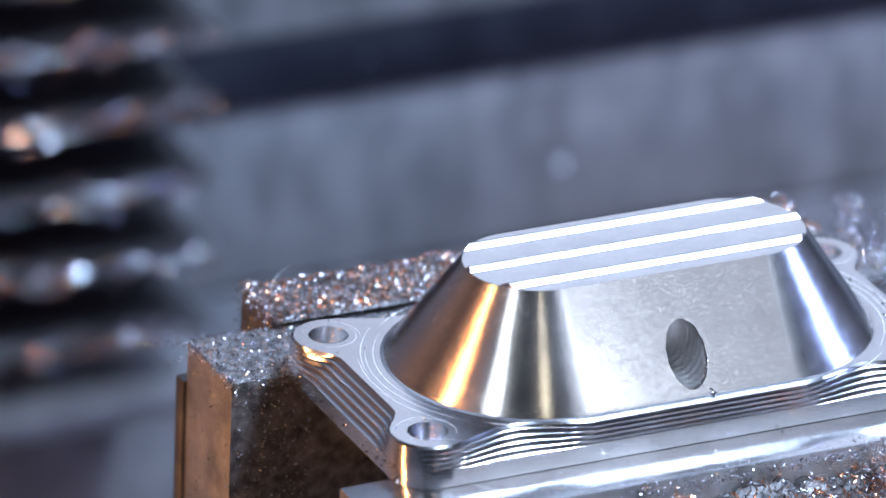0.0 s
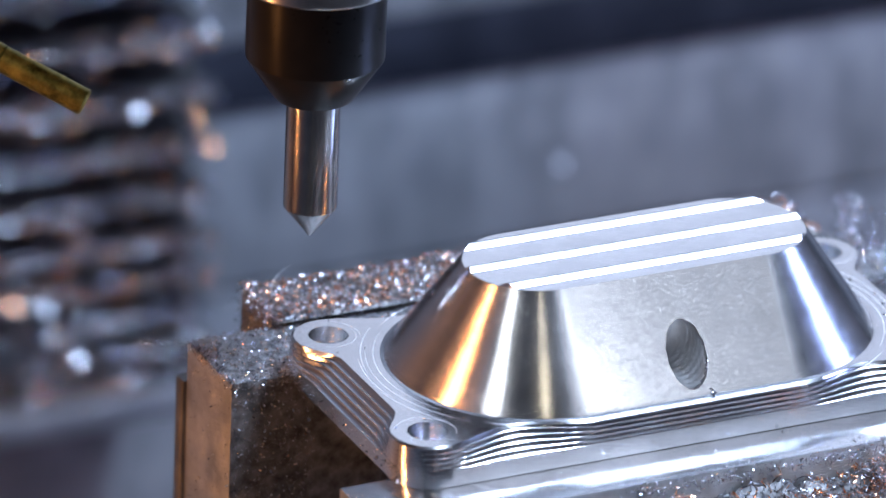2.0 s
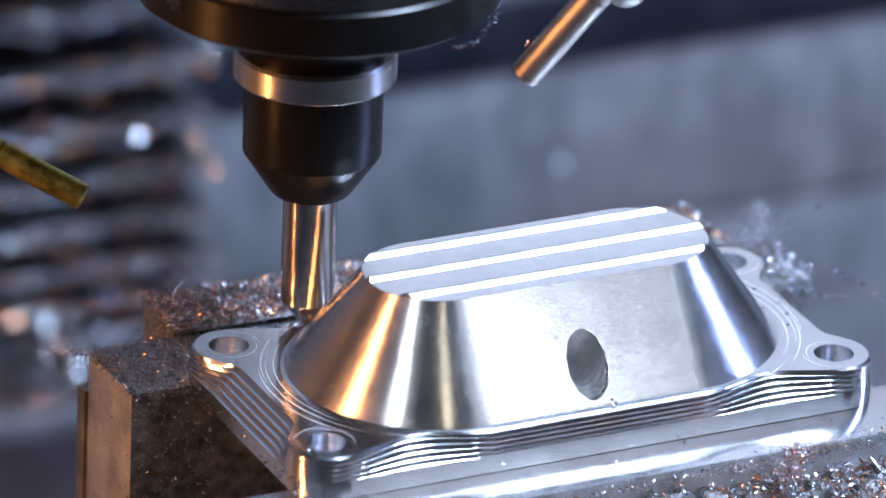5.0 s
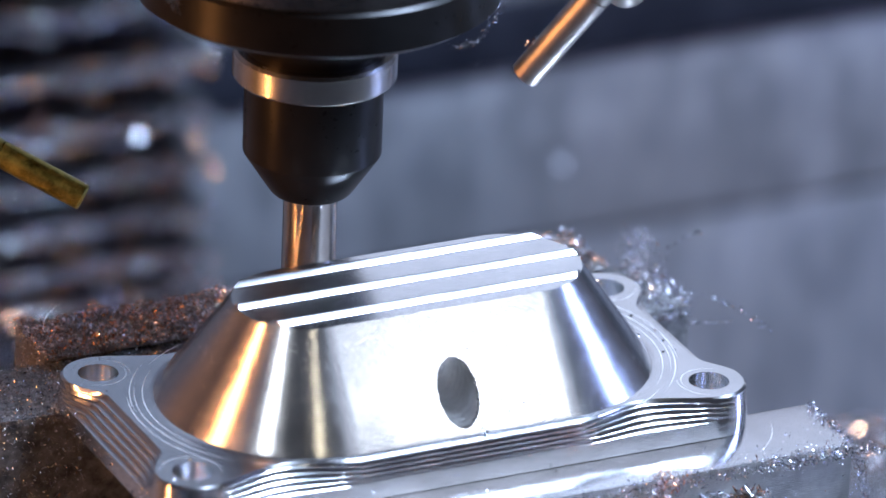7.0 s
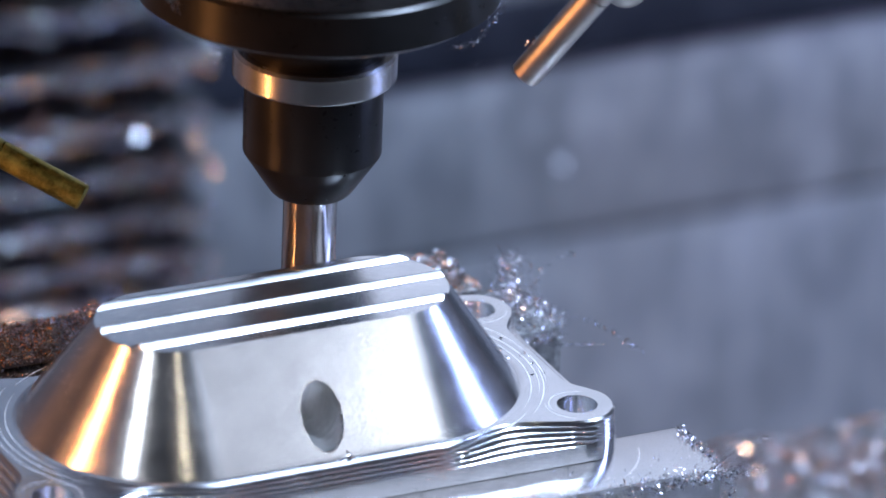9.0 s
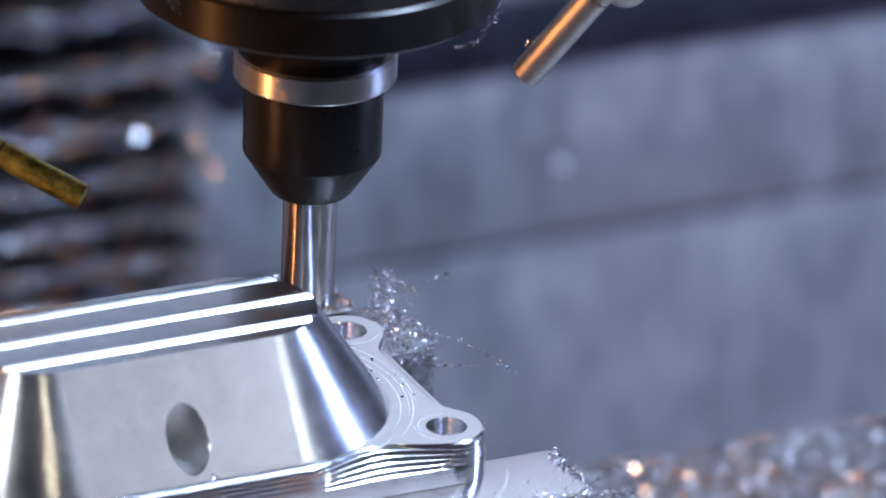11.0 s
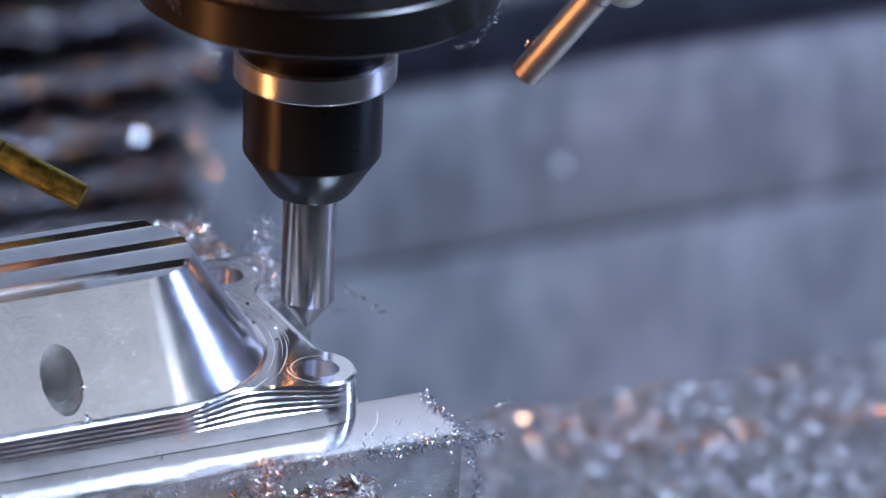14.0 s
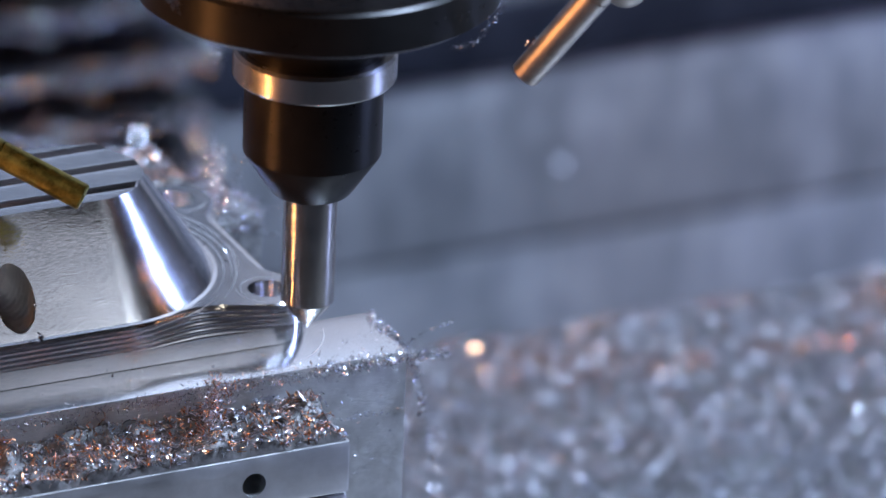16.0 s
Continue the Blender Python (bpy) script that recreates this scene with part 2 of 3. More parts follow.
def lump(x, y, scale, seed=0.0):
    return noise.fractal(Vector((x / scale, y / scale, seed)), 0.8, 2.0, 4)


# ------------------------------------------------------------- the enclosure
def slab(name, x0, x1, y0, y1, z0, z1, material):
    bm = bmesh.new()
    box(bm, x0, x1, y0, y1, z0, z1)
    ob = new(name, mesh_of(name, bm, material, False))
    return tagged(ob, "", "", "", "structure")


WALL_Y = 400
back = thing("back_wall", "grey stained steel back panels with a black seal strip", "wall", kind="structure")
bm = bmesh.new()
box(bm, -900, 1000, WALL_Y, WALL_Y + 12, -600, -184.6, 1.2)
part("panel", bm, PANEL, back)
bm = bmesh.new()
box(bm, -900, 1000, WALL_Y - 1, WALL_Y + 11, -182.6, -137.2, 1.2)
part("panel", bm, PANEL, back)
bm = bmesh.new()
box(bm, -900, 1000, WALL_Y - 3, WALL_Y + 3, -137.0, -119.8, 0.8)
part("seal_strip", bm, BLACK_BAND, back, "black rubber seal strip")
bm = bmesh.new()
box(bm, -900, 1000, WALL_Y + 6, WALL_Y + 16, -190, -139)
part("backing", bm, BLACK_BAND, back)
bm = bmesh.new()
box(bm, -900, 1000, WALL_Y - 2, WALL_Y + 11, -119.6, -50, 1.2)
part("panel", bm, PANEL, back)
# unseen upper panel, added dark so that the flange mirrors less light
bm = bmesh.new()
box(bm, -900, 1000, WALL_Y, WALL_Y + 11, -49, 1000, 1.2)
part("panel", bm, ENCLOSURE, back, "unseen dark grey upper panel, added to keep reflections dark")
slab("wall_left", -1010, -1000, -1500, 412, -600, 1000, ENCLOSURE)
slab("wall_right", 1000, 1010, -1500, 412, -600, 1000, ENCLOSURE)
slab("wall_front", -1010, 1010, -1510, -1500, -600, 1000, ENCLOSURE)
slab("ceiling", -1010, 1010, -1510, 412, 1000, 1010, ENCLOSURE)
slab("floor", -1010, 1010, -1510, 412, -610, -600, ENCLOSURE)

FOCUS = Vector((-0.038, -0.0185, 0.009))
for kind, way, dist, wide, high, power, colour in LAMPS:
    d = Vector(way).normalized()
    place = FOCUS + d * dist
    lamp = bpy.data.lights.new("work_lamp", "AREA")
    lamp.shape, lamp.size, lamp.size_y, lamp.energy, lamp.color = "RECTANGLE", wide, high, power, colour
    stand = look(place, FOCUS)
    new("lamp_" + kind, lamp).matrix_world = stand
    house = tagged(new("work_lamp"), "grey machine work lamp hung from the enclosure roof", "lamp", "work lamps")
    house.matrix_world = stand
    bm = bmesh.new()
    box(bm, -wide * 560, wide * 560, -high * 560, high * 560, 3, 28, 4)
    part("housing", bm, HOUSING, house)
    arm = part("arm", lathe([(7, 0), (7, max(40, 1000 - place.z * 1000 - 25))], 20), HOUSING, house)
    arm.matrix_local = stand.inverted() @ Matrix.Translation(place + d * 0.02 + Vector((0, 0, 0.01)))

# fill light on the back wall, above the view, added to brighten the part's reflections
lamp = bpy.data.lights.new("reflection_fill", "AREA")
lamp.shape, lamp.size, lamp.size_y, lamp.energy, lamp.color = "RECTANGLE", 0.50, 0.46, 0.160, (0.78, 0.83, 1.0)
new("lamp_panel", lamp).matrix_world = look((0.362, 0.385, 0.26), (0.362, 0.0, 0.26))
bm = bmesh.new()
box(bm, 108, 616, 387, 398, 25, 495, 3)
tagged(new("fill_panel", mesh_of("fill_panel", bm, HOUSING)), "unseen flat panel on the back wall, added to brighten reflections", "lamp")

# ------------------------------------------------------------- table, vise and workpiece
MOVED = []          # all that the table carries

table = thing("machine_table", "machine table under a deep bed of metal chips", "machine table")
bm = bmesh.new()
box(bm, -200, 480, -260, 150, -160, -112, 2)
part("table_top", bm, STEEL_DARK, table)
MOVED.append(table)


def bed_height(x, y):
    return -104 + 1.3 * lump(x, y, 26, 3.0) - 0.06 * max(0, y - 110)


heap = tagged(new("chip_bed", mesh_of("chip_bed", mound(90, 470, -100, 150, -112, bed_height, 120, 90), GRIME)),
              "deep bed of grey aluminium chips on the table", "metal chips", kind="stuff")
MOVED.append(heap)
# the third layer paints warm lamplight on the bed's far right rim
for n, x0, y0, y1, size, stuff in ((140000, 95, -20, 148, (0.55, 1.3), CHIP_DULL), (2200, 95, -20, 148, (0.6, 0.95), CHIP), (7000, 165, 114, 147, (0.75, 1.4), CHIP_WARM)):
    at = scatter(n, x0, 370, y0, y1, bed_height)
    if stuff is CHIP_WARM:
        at = at[[lump(a[0], a[1], 30, 9.0) > -0.15 for a in at]] + [0, 0, 0.4]
    shav = new("chip_layer", chips_mesh("chip_layer", at, size, stuff, curl=(0.2, 1.0), width=(0.35, 0.7), segs=2))
    shav.parent = heap
    shav["kind"] = "stuff"

# vise
JAW_Z = -7.9
vise = thing("machine_vise", "steel machine vise with aluminium soft jaws, dusted with chips", "vise")
MOVED.append(vise)


def soft_jaw(y0, y1, x0, x1):
    bm = bmesh.new()
    box(bm, x0, x1, y0, y1, -60, JAW_Z, 0.5)
    ob = part("soft_jaw", bm, ALU_RAW, vise, "sawn aluminium soft jaw")
    ob.data.materials.append(ALU_FLANGE)
    ob.data.materials.append(JAW_INNER)
    # smoother metal on top, a darker material on the side facing the part
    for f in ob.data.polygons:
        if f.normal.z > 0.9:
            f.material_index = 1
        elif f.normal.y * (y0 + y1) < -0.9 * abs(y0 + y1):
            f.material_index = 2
    return ob


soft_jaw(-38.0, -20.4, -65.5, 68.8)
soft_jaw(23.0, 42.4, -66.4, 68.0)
bm = bmesh.new()
box(bm, -52, 50.2, -55, -38.1, -24.6, -14.5, 0.8)
front_body = part("jaw_body", bm, JAW_STEEL, vise, "ground steel jaw body")
cut = lathe([(2.25, -10), (2.25, 10)], 32)
cut.transform(pose(31.7, -55, -19.9, 90))
cut2 = lathe([(2.25, -10), (2.25, 10)], 32)
cut2.transform(pose(-31.7, -55, -19.9, 90))
carve(front_body, [cut, cut2])
bm = bmesh.new()
box(bm, -52, 50.0, -54.6, -38.1, -70, -25.0, 0.6)
part("jaw_body", bm, JAW_STEEL, vise, "ground steel jaw body")
bm = bmesh.new()
box(bm, -50, 60, 46.1, 56, -60, -6.4, 0.8)
box(bm, -50, 60, 42.5, 46.05, -15.8, -6.4, 0.8)
part("jaw_body", bm, STEEL_DARK, vise, "dark steel jaw body")
bm = bmesh.new()
box(bm, -67.0, 62, 42.5, 46, -112, -15.9, 0.8)
part("jaw_body", bm, STEEL_DARK, vise, "dark steel jaw body")
bm = bmesh.new()
box(bm, -40, 50, -54, 41, -112, -58, 1.5)
part("vise_bed", bm, STEEL_DARK, vise)

# workpiece: outline of the flange, from bare concave edge (k=0) to the full rounded block (k=1)
HX, HY, LOBE = 49.1, 20.5, 6.6


def outline(k):
    X, Y = HX + LOBE, HY + LOBE
    corner = []
    for i in range(17):
        a = math.pi / 2 * i / 16
        corner.append((HX + LOBE * math.cos(a), HY + LOBE * math.sin(a)))

    def side_x(y):
        e = min(1.0, max(0.0, (HY - 1 - abs(y)) / 8.5))
        return X - (1 - k) * 4.4 * e * e * (3 - 2 * e)

    def side_y(x):
        u = (abs(x) - 20) / (HX - 20)
        dip = 0.1 if u < 0 else 0.1 + 3.5 * math.sin(math.pi * min(1, u)) ** 2 - 0.1 * u
        return Y - (1 - k) * max(0, dip)

    m = 28
    right = [(side_x(y), y) for y in np.linspace(-HY, HY, m, endpoint=False)]
    top = [(x, side_y(x)) for x in np.linspace(HX, -HX, 3 * m, endpoint=False)]
    left = [(-side_x(y), y) for y in np.linspace(HY, -HY, m, endpoint=False)]
    bot = [(x, -side_y(x)) for x in np.linspace(-HX, HX, 3 * m, endpoint=False)]
    c1 = corner[1:-1]
    pts = right + [(HX + LOBE, HY)] + c1 + top + [(-HX, HY + LOBE)] + [(-x, y) for x, y in reversed(c1)]
    pts += left + [(-HX - LOBE, -HY)] + [(-x, -y) for x, y in c1] + bot + [(HX, -HY - LOBE)] + [(x, -y) for x, y in reversed(c1)]
    # a slight draft towards the foot
    return [(x + 0.25 * k * (1 if x > 0 else -1), y + 0.25 * k * (1 if y > 0 else -1)) for x, y in pts]


workpiece = thing("workpiece", "shiny machined aluminium housing with a flange, held in the vise", "machined part")
MOVED.append(workpiece)
rings = []
STEPS = [(0.0, 0.0), (0.18, -0.9), (0.38, -1.8), (0.58, -2.7), (0.78, -3.6), (1.0, -4.5)]


def inset(pts, d):
    return [(x - d * (1 if x > 0 else -1), y - d * (1 if y > 0 else -1)) for x, y in pts]


for i, (k, z) in enumerate(STEPS):
    o = outline(k)
    if i == 0:
        rings.append([(x, y, z) for x, y in inset(o, 0.35)])
        rings.append([(x, y, z - 0.35) for x, y in o])
    if i + 1 == len(STEPS):
        rings.append([(x, y, z) for x, y in o])
        rings.append([(x, y, JAW_Z + 0.1) for x, y in o])
        break
    # each ledge is a hollow left by the cutter's corner
    wide, deep = STEPS[i + 1][0] - k, STEPS[i + 1][1] - z
    for c in range(0 if i else 2, 6):
        a = math.pi / 2 * c / 6
        rings.append([(x, y, z + deep * math.sin(a)) for x, y in outline(k + wide * (1 - math.cos(a)))])
flange = part("flange", loft(rings), ALU_FLANGE, workpiece, "polished aluminium flange with stepped edges", sharp=40)
holes = []
for sx in (-1, 1):
    for sy in (-1, 1):
        c = lathe([(3.55, -5.2), (3.55, 10)], 48)
        c.transform(pose(sx * HX, sy * HY, 0))
        holes.append(c)
carve(flange, holes)
bm = bmesh.new()
box(bm, -36, 50, -20.3, 22.9, -30, JAW_Z + 0.1, 0.3)
part("clamped_base", bm, ALU_RAW, workpiece)

CX, R0, R1, TOP = 20.0, 25.0, 12.3, 18.45


def stadium(r, z, segs=40):
    flat = CX - 0.4
    pts = [(flat, -r, z)] + [(CX + r * math.cos(a), r * math.sin(a), z) for a in np.linspace(-math.pi / 2, math.pi / 2, segs)] + [(flat, r, z)]
    pts += [(-flat, r, z)] + [(-CX + r * math.cos(a), r * math.sin(a), z) for a in np.linspace(math.pi / 2, 3 * math.pi / 2, segs)] + [(-flat, -r, z)]
    return pts


boss = part("boss", loft([stadium(R0 + 1.0, 0.002), stadium(R0 + 0.35, 0.15), stadium(R0, 0.7), stadium((R0 + R1) / 2, (TOP + 0.7) / 2), stadium(R1, TOP)]),
            ALU_BOSS, workpiece, "conical aluminium boss with turned corners and an oval port")
boss.data.materials.append(ALU_FACE)
for f in boss.data.polygons:
    if abs(f.center.x) < (CX - 0.2) * MM and abs(f.normal.x) < 0.01:
        f.material_index = 1
slot = lathe([(1 + 0.018 * math.sin(q * 1.9) * min(1, q / 12), q * 0.5) for q in range(41)], 64)
slot.transform(Matrix.Diagonal((3.75, 5.2, 1, 1)))
slot.transform(pose(0.2, -8, 6.4, 90))
carve(boss, [slot])
boss.data.materials.append(PORT_WALL)
for f in boss.data.polygons:
    c = f.center / MM
    if abs(c.x - 0.2) < 3.9 and abs(c.z - 6.4) < 5.4 and c.y > -24.6 + 0.69 * c.z + 0.05 and c.y < 13 and abs(f.normal.y) < 0.5:
        f.material_index = 2


def ribbed_top():
    """Flats and three rounded beads along the boss's crown."""
    bm = bmesh.new()
    ys = np.linspace(-R1, R1, 165)

    def z_at(y):
        z = TOP + 0.003
        for c in (-8.2, 0.4, 9.0):
            d = y - c
            if -1.35 < d <= 0:
                e = (d + 1.35) / 1.35
                z += 0.82 * (0.82 * e + 0.18 * math.sin(math.pi / 2 * e))
            elif 0 < d < 1.0:
                z += 0.82 * (1 - d * d)
        return z

    rows = []
    for y in ys:
        z = z_at(y)
        r = R1 - (z - TOP) * 0.4
        half = CX + math.sqrt(max(0.0, r * r - min(abs(y), r) ** 2))
        row = []
        for u in np.linspace(-1, 1, 13):
            row.append(bm.verts.new((half * u, y, z)))
        rows.append(row)
    for a, b in zip(rows, rows[1:]):
        for i in range(12):
            bm.faces.new((a[i], a[i + 1], b[i + 1], b[i]))
    # closing skirt
    for side in (0, 12):
        low = [bm.verts.new((r[side].co.x, r[side].co.y, TOP - 0.2)) for r in rows]
        for i in range(len(rows) - 1):
            bm.faces.new((rows[i][side], rows[i + 1][side], low[i + 1], low[i]))
    return bm


part("ribbed_crown", ribbed_top(), ALU_RIB, workpiece, "bright ribbed crown", sharp=40)


# ------------------------------------------------------------- spindle and tool
AXIS = (-50.0, 27.8)
head = thing("spindle_head", "black and steel milling spindle with its tool holder", "spindle")


def turned(name, profile, material, label="", parent=None, segs=96):
    return part(name, lathe(profile, segs), material, parent or head, label)


turned("nose_ring", [(14, 63.2), (30.5, 63.2), (32.2, 64.4), (32.2, 71.4), (31.4, 72.0)], BLACK_OXIDE, "black nose ring")
turned("spindle_nose", [(31.0, 71.8), (31.0, 80), (34, 84), (34, 130), (46, 140), (46, 1012)], NOSE_STEEL, "ground steel spindle nose")
turned("holder_neck", [(12.4, 51), (12.6, 55.4), (12.9, 55.8), (12.9, 56.6), (12.0, 57), (12.0, 64)], BLACK_OXIDE)
turned("retaining_ring", [(12.2, 47.2), (14.1, 47.2), (14.4, 47.6), (14.4, 51.9), (13.9, 52.5), (12.3, 52.6)], STEEL, "ground steel ring")
turned("holder_body", [(4.8, 25.2), (6.9, 25.2), (7.4, 25.7), (12.15, 32.9), (12.2, 33.2), (12.2, 48)], BLACK_OXIDE, "black oxide tool holder")
cutter = turned("cutter", [(0, -1.7), (0.25, -1.6), (4.72, 4.1), (4.76, 4.4), (4.76, 30)], CARBIDE, "grey carbide chamfer cutter", segs=64)


flutes = []
for turn in (0, 180):
    f = bmesh.new()
    box(f, 0.3, 9, 3.9, 9, -6, 3.9)
    f.transform(pose(0, 0, 0, 8, 0, turn))
    flutes.append(f)
carve(cutter, flutes)


def nozzle(name, a, b, c, r, material, label):
    ob = thing(name, label, "nozzle", "coolant nozzles")
    a, b, c = (Vector(p) for p in (a, b, c))
    part("tube", tube_between(a, b, r, r * 0.62), material, ob)
    part("stem", tube_between(b, c, r * 1.02), material, ob)
    return ob


left_nozzle = nozzle("coolant_nozzle", (-90.8, 33.5, 27.7), (-102.7, 42.7, 34.1), (-118.9, 55.2, 42.9), 2.4, BRASS, "straight brass coolant nozzle tube")
right_nozzle = nozzle("coolant_nozzle", (-24.8, -3.2, 55.7), (-15.4, -9.9, 71.8), (-3.8, -18, 91.6), 2.7, NOZZLE_STEEL, "angled steel coolant nozzle with a ball joint")
ball = bmesh.new()
bmesh.ops.create_uvsphere(ball, u_segments=32, v_segments=20, radius=4.2)
ball.transform(Matrix.Translation((-6.5, -4, 70.5)))
part("ball_joint", ball, NOZZLE_STEEL, right_nozzle)
bits = new("chip_dust", chips_mesh("chip_dust", RNG.normal(0, 0.5, (26, 3)) * [1.2, 1, 2] + [-23.6, -4.0, 62.0], (0.5, 1.1), CHIP_WARM, segs=3))
bits.parent = right_nozzle
bits["kind"] = "stuff"

# ------------------------------------------------------------- bellows
PLEATS, BEL_X0, BEL_X1, BEL_Y, BEL_BASE = 15, -60, 83, 362, -187
bellows = thing("bellows_cover", "black folded way cover loaded with chips", "bellows")
bm = bmesh.new()
box(bm, BEL_X0, BEL_X1 + 3, BEL_Y - 6, 398, -190.5, -184.5, 1.2)
part("end_frame", bm, JAW_STEEL, bellows, "steel end strip")


def pleat_bm():
    bm = bmesh.new()
    prof = [(BEL_Y, 0.6), (BEL_Y - 1.2, 0), (BEL_Y, -0.6), (WALL_Y - 8, -3.2), (WALL_Y - 3, -3.2), (WALL_Y - 3, 3.2), (WALL_Y - 8, 3.2)]
    a = [bm.verts.new((BEL_X0, y, z)) for y, z in prof]
    b = [bm.verts.new((BEL_X1, y, z)) for y, z in prof]
    n = len(prof)
    for i in range(n):
        j = (i + 1) % n
        bm.faces.new((a[i], a[j], b[j], b[i]))
    bm.faces.new(a), bm.faces.new(b)
    return bm


pleat_mesh = mesh_of("pleat", pleat_bm(), RUBBER)
pleats = []
for i in range(PLEATS):
    p = new("pleat", pleat_mesh)
    p.parent = bellows
    pleats.append(p)
    # clumps along the fold, some hanging below it
    n = int(RNG.uniform(2000, 2700) * (1.0 if i < 3 else 1.6))
    x = RNG.uniform(BEL_X0, BEL_X1, n)
    clump = 0.45 + np.abs(np.sin(x / 17 + i * 2.1)) * np.abs(np.sin(x / 6.3 + i * 4.7))
    hang = np.where(RNG.uniform(0, 1, n) < 0.06, RNG.exponential(2.6, n), 0)
    at = np.stack([x, BEL_Y + RNG.exponential(2.2, n) - 2.2, 0.3 + RNG.normal(0, 1.25 if i < 3 else 1.6, n) * clump - hang], -1)
    # the last layer adds the orange lamp's glints as coloured chips
    for stuff, here, size in ((CHIP_MID, at, (0.7, 1.7)), (CHIP, at[:340] + [0, -1.4, 0.3], (1.0, 1.9)), (CHIP_WARM, at[340:430] + [0, -1.6, 0], (1.0, 1.9))):
        layer = new("chip_layer", chips_mesh("chip_layer", here, size, stuff, curl=(0.2, 0.9), width=(0.35, 0.7), segs=2))
        layer.parent = p
        layer["kind"] = "stuff"

# ------------------------------------------------------------- chips on the vise
def chips_on(label, n, x0, x1, y0, y1, height, size, base=None, bed=GRIME, flake=CHIP, curl=(0.3, 1.4), width=(0.3, 0.7), segs=2):
    ob = tagged(new("chip_pile", mesh_of("chip_pile", mound(x0, x1, y0, y1, base, height, 90, 24), bed)), label, "metal chips", kind="stuff")
    s = new("chip_layer", chips_mesh("chip_layer", scatter(n, x0, x1, y0, y1, height), size, flake, curl, width, segs))
    s.parent = ob
    s["kind"] = "stuff"
    MOVED.append(ob)
    return ob


chips_on("chips heaped on the front jaw of the vise", 8000, -51.5, 49.5, -54.5, -38.2,
         lambda x, y: -14.4 + max(0.1, 1.6 + 3.2 * lump(x, y, 8, 1.0)), (0.7, 3.2), -14.48, GRIME, CHIP_GOLD, (0.6, 3.4), (0.06, 0.18), 5)
chips_on("chips heaped on the rear jaw of the vise", 26000, -50, 60, 40, 56,
         lambda x, y: -6.3 + max(0.05, 0.4 + 1.1 * lump(x, y, 6, 2.0)), (0.3, 0.85), -6.35, GRIME, CHIP_GOLD)
chips_on("fine chips lying on the rear soft jaw", 22000, -66.2, 67.8, 23.2, 42.2,
         lambda x, y: JAW_Z + max(0.03, 0.15 + 0.35 * lump(x, y, 5, 5.0)), (0.25, 0.7), JAW_Z - 0.02, DUST, CHIP_MID)


def strand(points, n, spread, size):
    """Places along a bent line for a stringy tangle of chips."""
    pts = np.array(points, float)
    u = np.sort(RNG.uniform(0, len(pts) - 1.001, n))
    i = u.astype(int)
    f = (u - i)[:, None]
    return pts[i] * (1 - f) + pts[i + 1] * f + RNG.normal(0, spread, (n, 3))


def tangle(label, strands, size=(0.3, 1.0), carried=True, flake=CHIP_MID):
    at = np.concatenate([strand(line, 3 * n, spread, size) for line, n, spread in strands])
    ob = tagged(new("chip_tangle", chips_mesh("chip_tangle", at, (size[0], size[1] * 1.5), flake, curl=(0.8, 4.0), width=(0.07, 0.2), segs=4)), label, "metal chips", kind="stuff")
    if carried:
        MOVED.append(ob)
    return ob


tangle("stringy chips hanging from the end of the rear jaw", [
    ([(66, 32, -7), (72, 22, -6.5), (74, 14, -6), (76, 7, -7)], 60, 0.25), ([(66, 34, -7), (71, 38, -3), (76, 36, 0)], 40, 0.25),
    ([(60, 30, -7.5), (64, 36, -5), (67, 41, -2)], 260, 1.3), ([(68, 24, -8), (68, 36, -8)], 200, 0.9), ([(66, 23, -11), (74, 18, -10)], 24, 0.15),
    ([(62, 38, -6), (66, 44, -1.5)], 60, 0.7), ([(60, 23, -9), (68, 23, -9)], 130, 0.6)])
tangle("ragged chips along the edge of the front soft jaw", [
    ([(-20, -38.2, -9), (20, -38.4, -9), (50, -38.4, -8.6), (69, -38.2, -8.2)], 1100, 0.75), ([(55, -38.5, -9.2), (70, -38.5, -8.8), (76, -40, -8.5)], 340, 0.5),
    ([(69, -37, -7), (74, -36, -5.5), (79, -35, -5)], 26, 0.15), ([(70, -38, -9), (73, -38.5, -20), (75, -39, -34)], 90, 0.5),
    ([(69, -37, -9), (71, -39, -16), (72, -38, -22)], 60, 0.35), ([(69, -37.5, -7.8), (69, -20.5, -7.8)], 120, 0.35),
    ([(50, -38.6, -19), (60, -38.6, -18.6), (68, -38.8, -18.4)], 40, 0.3)])
tangle("curl of warm bright chips standing on the front jaw", [
    ([(26, -46, -13), (27, -46, -9), (28, -45, -5.5), (29, -44, -3.5)], 200, 0.9), ([(24, -47, -12.5), (30, -45, -8), (33, -43, -5)], 120, 0.8)], (0.4, 1.4), flake=CHIP_GOLD)
tangle("wispy chips on the corner of the rear soft jaw", [
    ([(-66, 39, -7.5), (-70, 41, -7), (-76, 43, -7)], 110, 0.35), ([(-66.6, 40, -8), (-66.6, 23, -8)], 160, 0.45), ([(-66.4, 22.8, -8.2), (-55, 22.8, -8.2)], 140, 0.6),
    ([(-66, 38, -8), (-69, 38, -9), (-72, 38, -9.2)], 22, 0.2), ([(-50, 40, -5.6), (-50.2, 48, -5.4), (-50, 55, -5.2)], 260, 0.7)], (0.25, 0.8))


def specks(name, parent, at, size):
    ob = new(name, chips_mesh(name, np.array(at), size, CHIP, curl=(0.3, 1.5), segs=2))
    ob.parent = parent
    ob["kind"] = "stuff"
    return ob


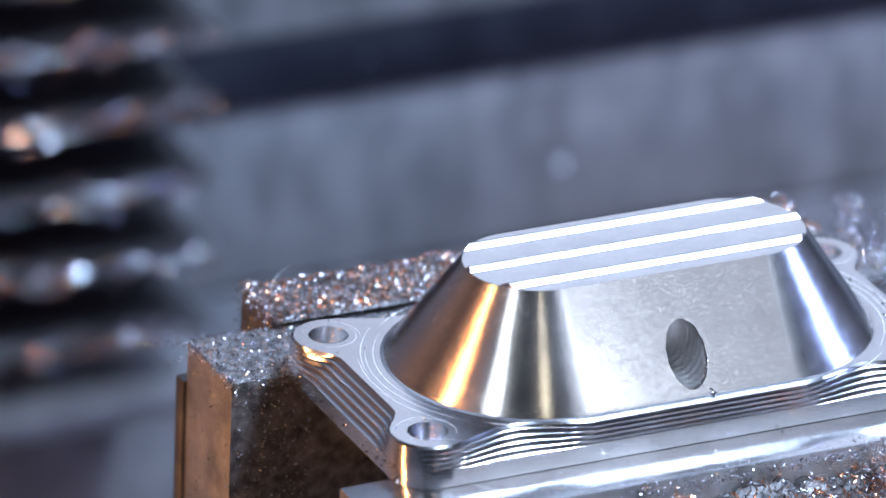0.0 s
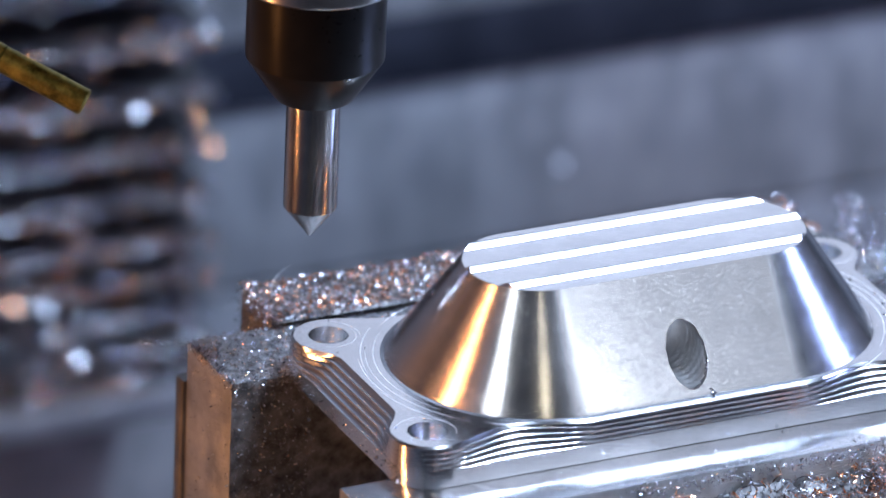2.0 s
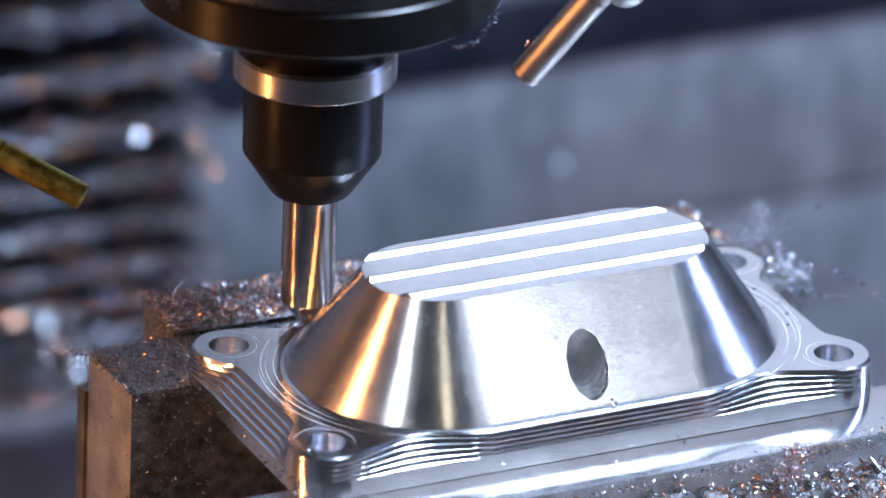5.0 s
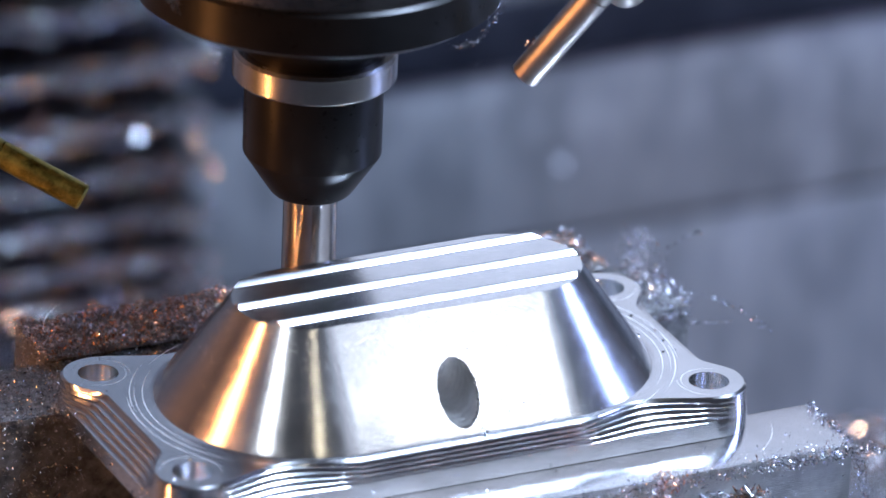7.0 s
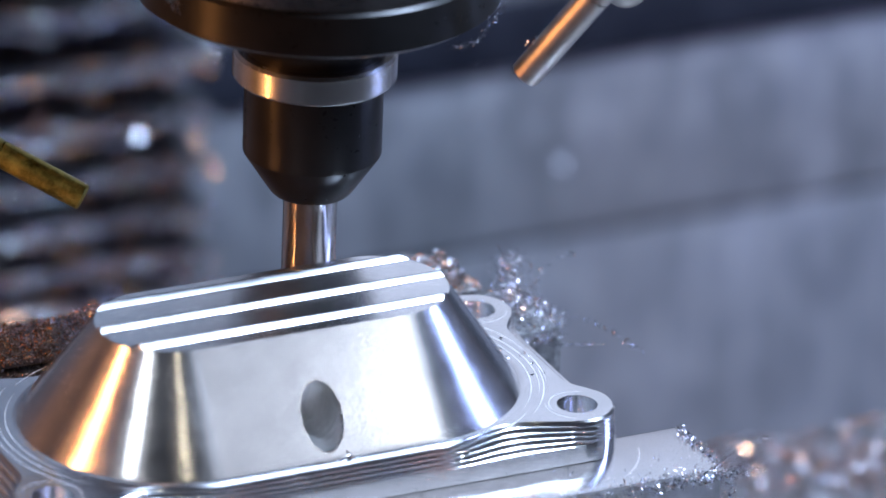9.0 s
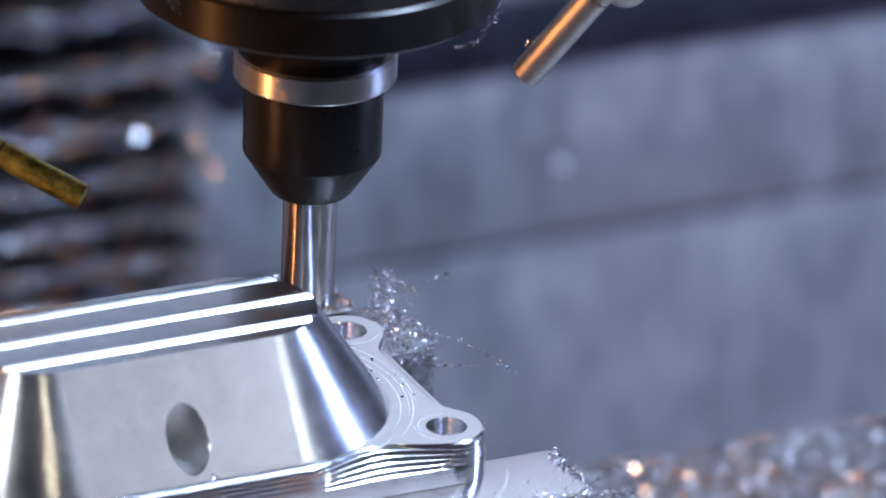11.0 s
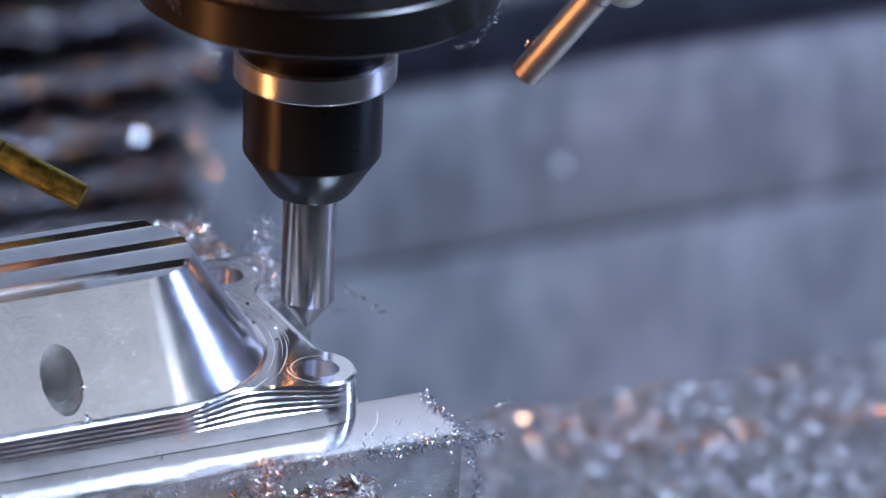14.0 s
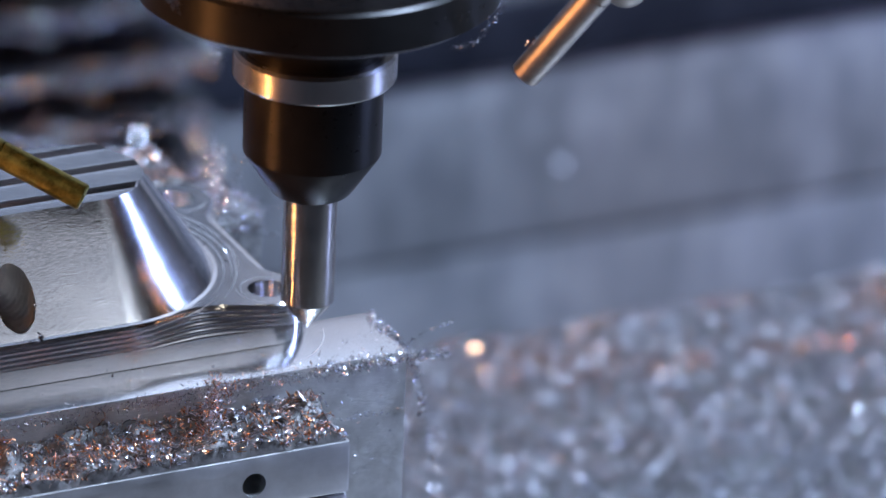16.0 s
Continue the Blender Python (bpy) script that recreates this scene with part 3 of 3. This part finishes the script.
# fine chips clinging to the jaws and to the part
at = [(RNG.uniform(-66, -50), 22.7, RNG.uniform(-40, -8)) for i in range(2200)]
at += [(-66.7, RNG.uniform(23, 40), RNG.uniform(-40, -8)) for i in range(200)]
at += [(RNG.uniform(40, 68), -38.3, RNG.uniform(-36, -8)) for i in range(120)]
at += [(-50.4 - RNG.exponential(0.5), RNG.uniform(40, 56), RNG.uniform(-16, -5)) for i in range(500)]
at += [(RNG.uniform(-66, 67), RNG.uniform(-37.8, -28), JAW_Z + 0.12) for i in range(260)]
specks("chip_dust", vise, at, (0.2, 0.65))
at = []
for i in range(60):
    a, z = radians(RNG.uniform(170, 225)), RNG.uniform(0.5, 14)
    r = R0 + (R1 - R0) * z / TOP + 0.1
    at.append((-CX + r * math.cos(a), r * math.sin(a), z))
at += [(-56.0, RNG.uniform(-24, 24), RNG.uniform(-7.8, -4)) for i in range(90)]
at += [(RNG.uniform(-54, -44), RNG.choice((-1, 1)) * RNG.uniform(12, 26), 0.08) for i in range(20)]
at += [(RNG.uniform(44, 52), RNG.uniform(-10, 26), 0.08) for i in range(30)]
at += [(RNG.uniform(4, 9), -25 + 0.674 * z - 0.1, z) for z in RNG.uniform(1, 6, 14)]
specks("chip_dust", workpiece, at, (0.25, 0.9))

# faint rings left by the cutter on the flange
def arc(bm, cx, cy, r, a0, a1, wide):
    n = 28
    ring = []
    for i in range(n + 1):
        a = radians(a0 + (a1 - a0) * i / n)
        w = wide * math.sin(math.pi * (0.04 + 0.92 * i / n))
        ring.append([bm.verts.new((cx + q * math.cos(a), cy + q * math.sin(a), 0.006)) for q in (r - w, r + w)])
    for a, b in zip(ring, ring[1:]):
        bm.faces.new((a[0], a[1], b[1], b[0]))


bm = bmesh.new()
for side in (0, 180):
    sx = 1 if side == 0 else -1
    for r, a0, a1 in ((27.2, -42, 30), (28.6, -30, 44), (29.4, -45, -8), (30.3, 5, 38), (27.9, 48, 66), (28.2, -68, -47), (29.9, -20, 14)):
        arc(bm, sx * CX, 0, r, side + a0, side + a1, 0.09)
    for sy in (-1, 1):
        a = math.degrees(math.atan2(-sy, -sx))
        arc(bm, sx * HX, sy * HY, 4.9, a - 80, a + 60, 0.07)
        arc(bm, sx * HX, sy * HY, 5.6, a + 20, a + 110, 0.07)
        arc(bm, sx * (HX - 14), sy * (HY + 14), 17, a + (150 if sx * sy > 0 else 165), a + (185 if sx * sy > 0 else 210), 0.06)
marks = part("tool_mark", bm, TOOL_MARK, workpiece, "faint bright rings left by the cutter")
marks["kind"] = "stuff"

spots = np.array([(106, 398.5, -158), (190, 398.5, -164), (165, 398.5, -150), (156, 398.5, -147), (170, 398.5, -150), (137, 396, -128), (238, 398.5, -150),
                  (120, 398.5, -186), (151, 398.5, -176), (222, 398.5, -139)])
tagged(new("wall_chips", chips_mesh("wall_chips", spots, (1.3, 2.0), CHIP_DULL, curl=(0.3, 0.9), width=(0.5, 0.8))), "a few bright chips stuck to the back panel", "metal chips", kind="stuff")
tags = tangle("stringy chips caught on the spindle nose", [
    ([(11, -31, 63), (17, -29, 62.5), (23, -24, 64.5), (28, -19, 67)], 60, 0.3), ([(26, -17, 66), (31, -8, 65), (32, -2, 68)], 60, 0.35),
    ([(-30, -10, 67), (-33, -12, 71), (-36, -14, 74)], 40, 0.4), ([(10, -29, 65), (18, -25, 64.6)], 16, 0.3)], (0.3, 0.8), False)
tags.parent = head
del tags["category"]
burr = new("burr", chips_mesh("burr", strand([(3.6, -22.2, 5.2), (3.4, -23.2, 2.6), (3.2, -24.6, 0.8), (3.6, -25.6, 0.3)], 46, 0.12, 1), (0.5, 1.1), CHIP))
burr.parent = workpiece
burr["label"] = "curled burr at the port's edge"

# ------------------------------------------------------------- what moves
UNIT = 0.041
TABLE_ROWS = [(0, 0, 0), (3.3, 0, 0), (3.5, -0.003, 0.009), (4.0, -0.133, 0.061), (4.2, -0.192, 0.078), (5.0, -0.44, 0.06), (6.5, -0.909, 0.010), (7.0, -1.068, 0.010),
              (7.5, -1.224, 0.008), (8.0, -1.379, 0.008), (8.5, -1.535, 0.008), (9.0, -1.694, 0.008), (10.25, -2.08, 0.010), (11.5, -2.449, 0.025), (12.0, -2.577, 0.114),
              (12.5, -2.632, 0.256), (13.0, -2.595, 0.408), (13.5, -2.568, 0.559), (14.0, -2.569, 0.715), (14.5, -2.570, 0.871),
              (15.0, -2.570, 1.026), (15.5, -2.636, 1.254), (16.0, -2.447, 1.523)]
# height of the head over its working height, in millimetres
HEAD_ROWS = [(0, 235), (0.2, 200), (0.4, 165), (0.6, 130), (0.8, 95), (0.9, 77), (1.0, 60), (1.1, 45), (1.2, 35), (1.3, 29), (1.4, 25), (1.5, 24), (2.0, 18.0), (2.5, 11.9), (3.0, 5.6),
             (3.4, 1.0), (3.6, 0.0), (9, 0), (16, 0)]


def motions():
    for ob in MOVED:
        walk(ob, [(t, pose(x * UNIT, y * UNIT, 0)) for t, x, y in TABLE_ROWS])
    for ob, base in ((head, (AXIS[0] * MM, AXIS[1] * MM)), (left_nozzle, (0, 0)), (right_nozzle, (0, 0))):
        walk(ob, [(t, pose(base[0], base[1], h * MM)) for t, h in HEAD_ROWS])
    walk(cutter, [(k * 0.1, pose(0, 0, 0, 0, 0, (k * 86.0) % 360)) for k in range(161)])
    for i, p in enumerate(pleats):
        low, high = 5.2 * i + 0.55 * i * i, 11.2 + 18.1 * i
        walk(p, [(t, pose(0, 0, (BEL_BASE + 4 + low + (high - low) * h / 235) * MM)) for t, h in HEAD_ROWS])


motions()
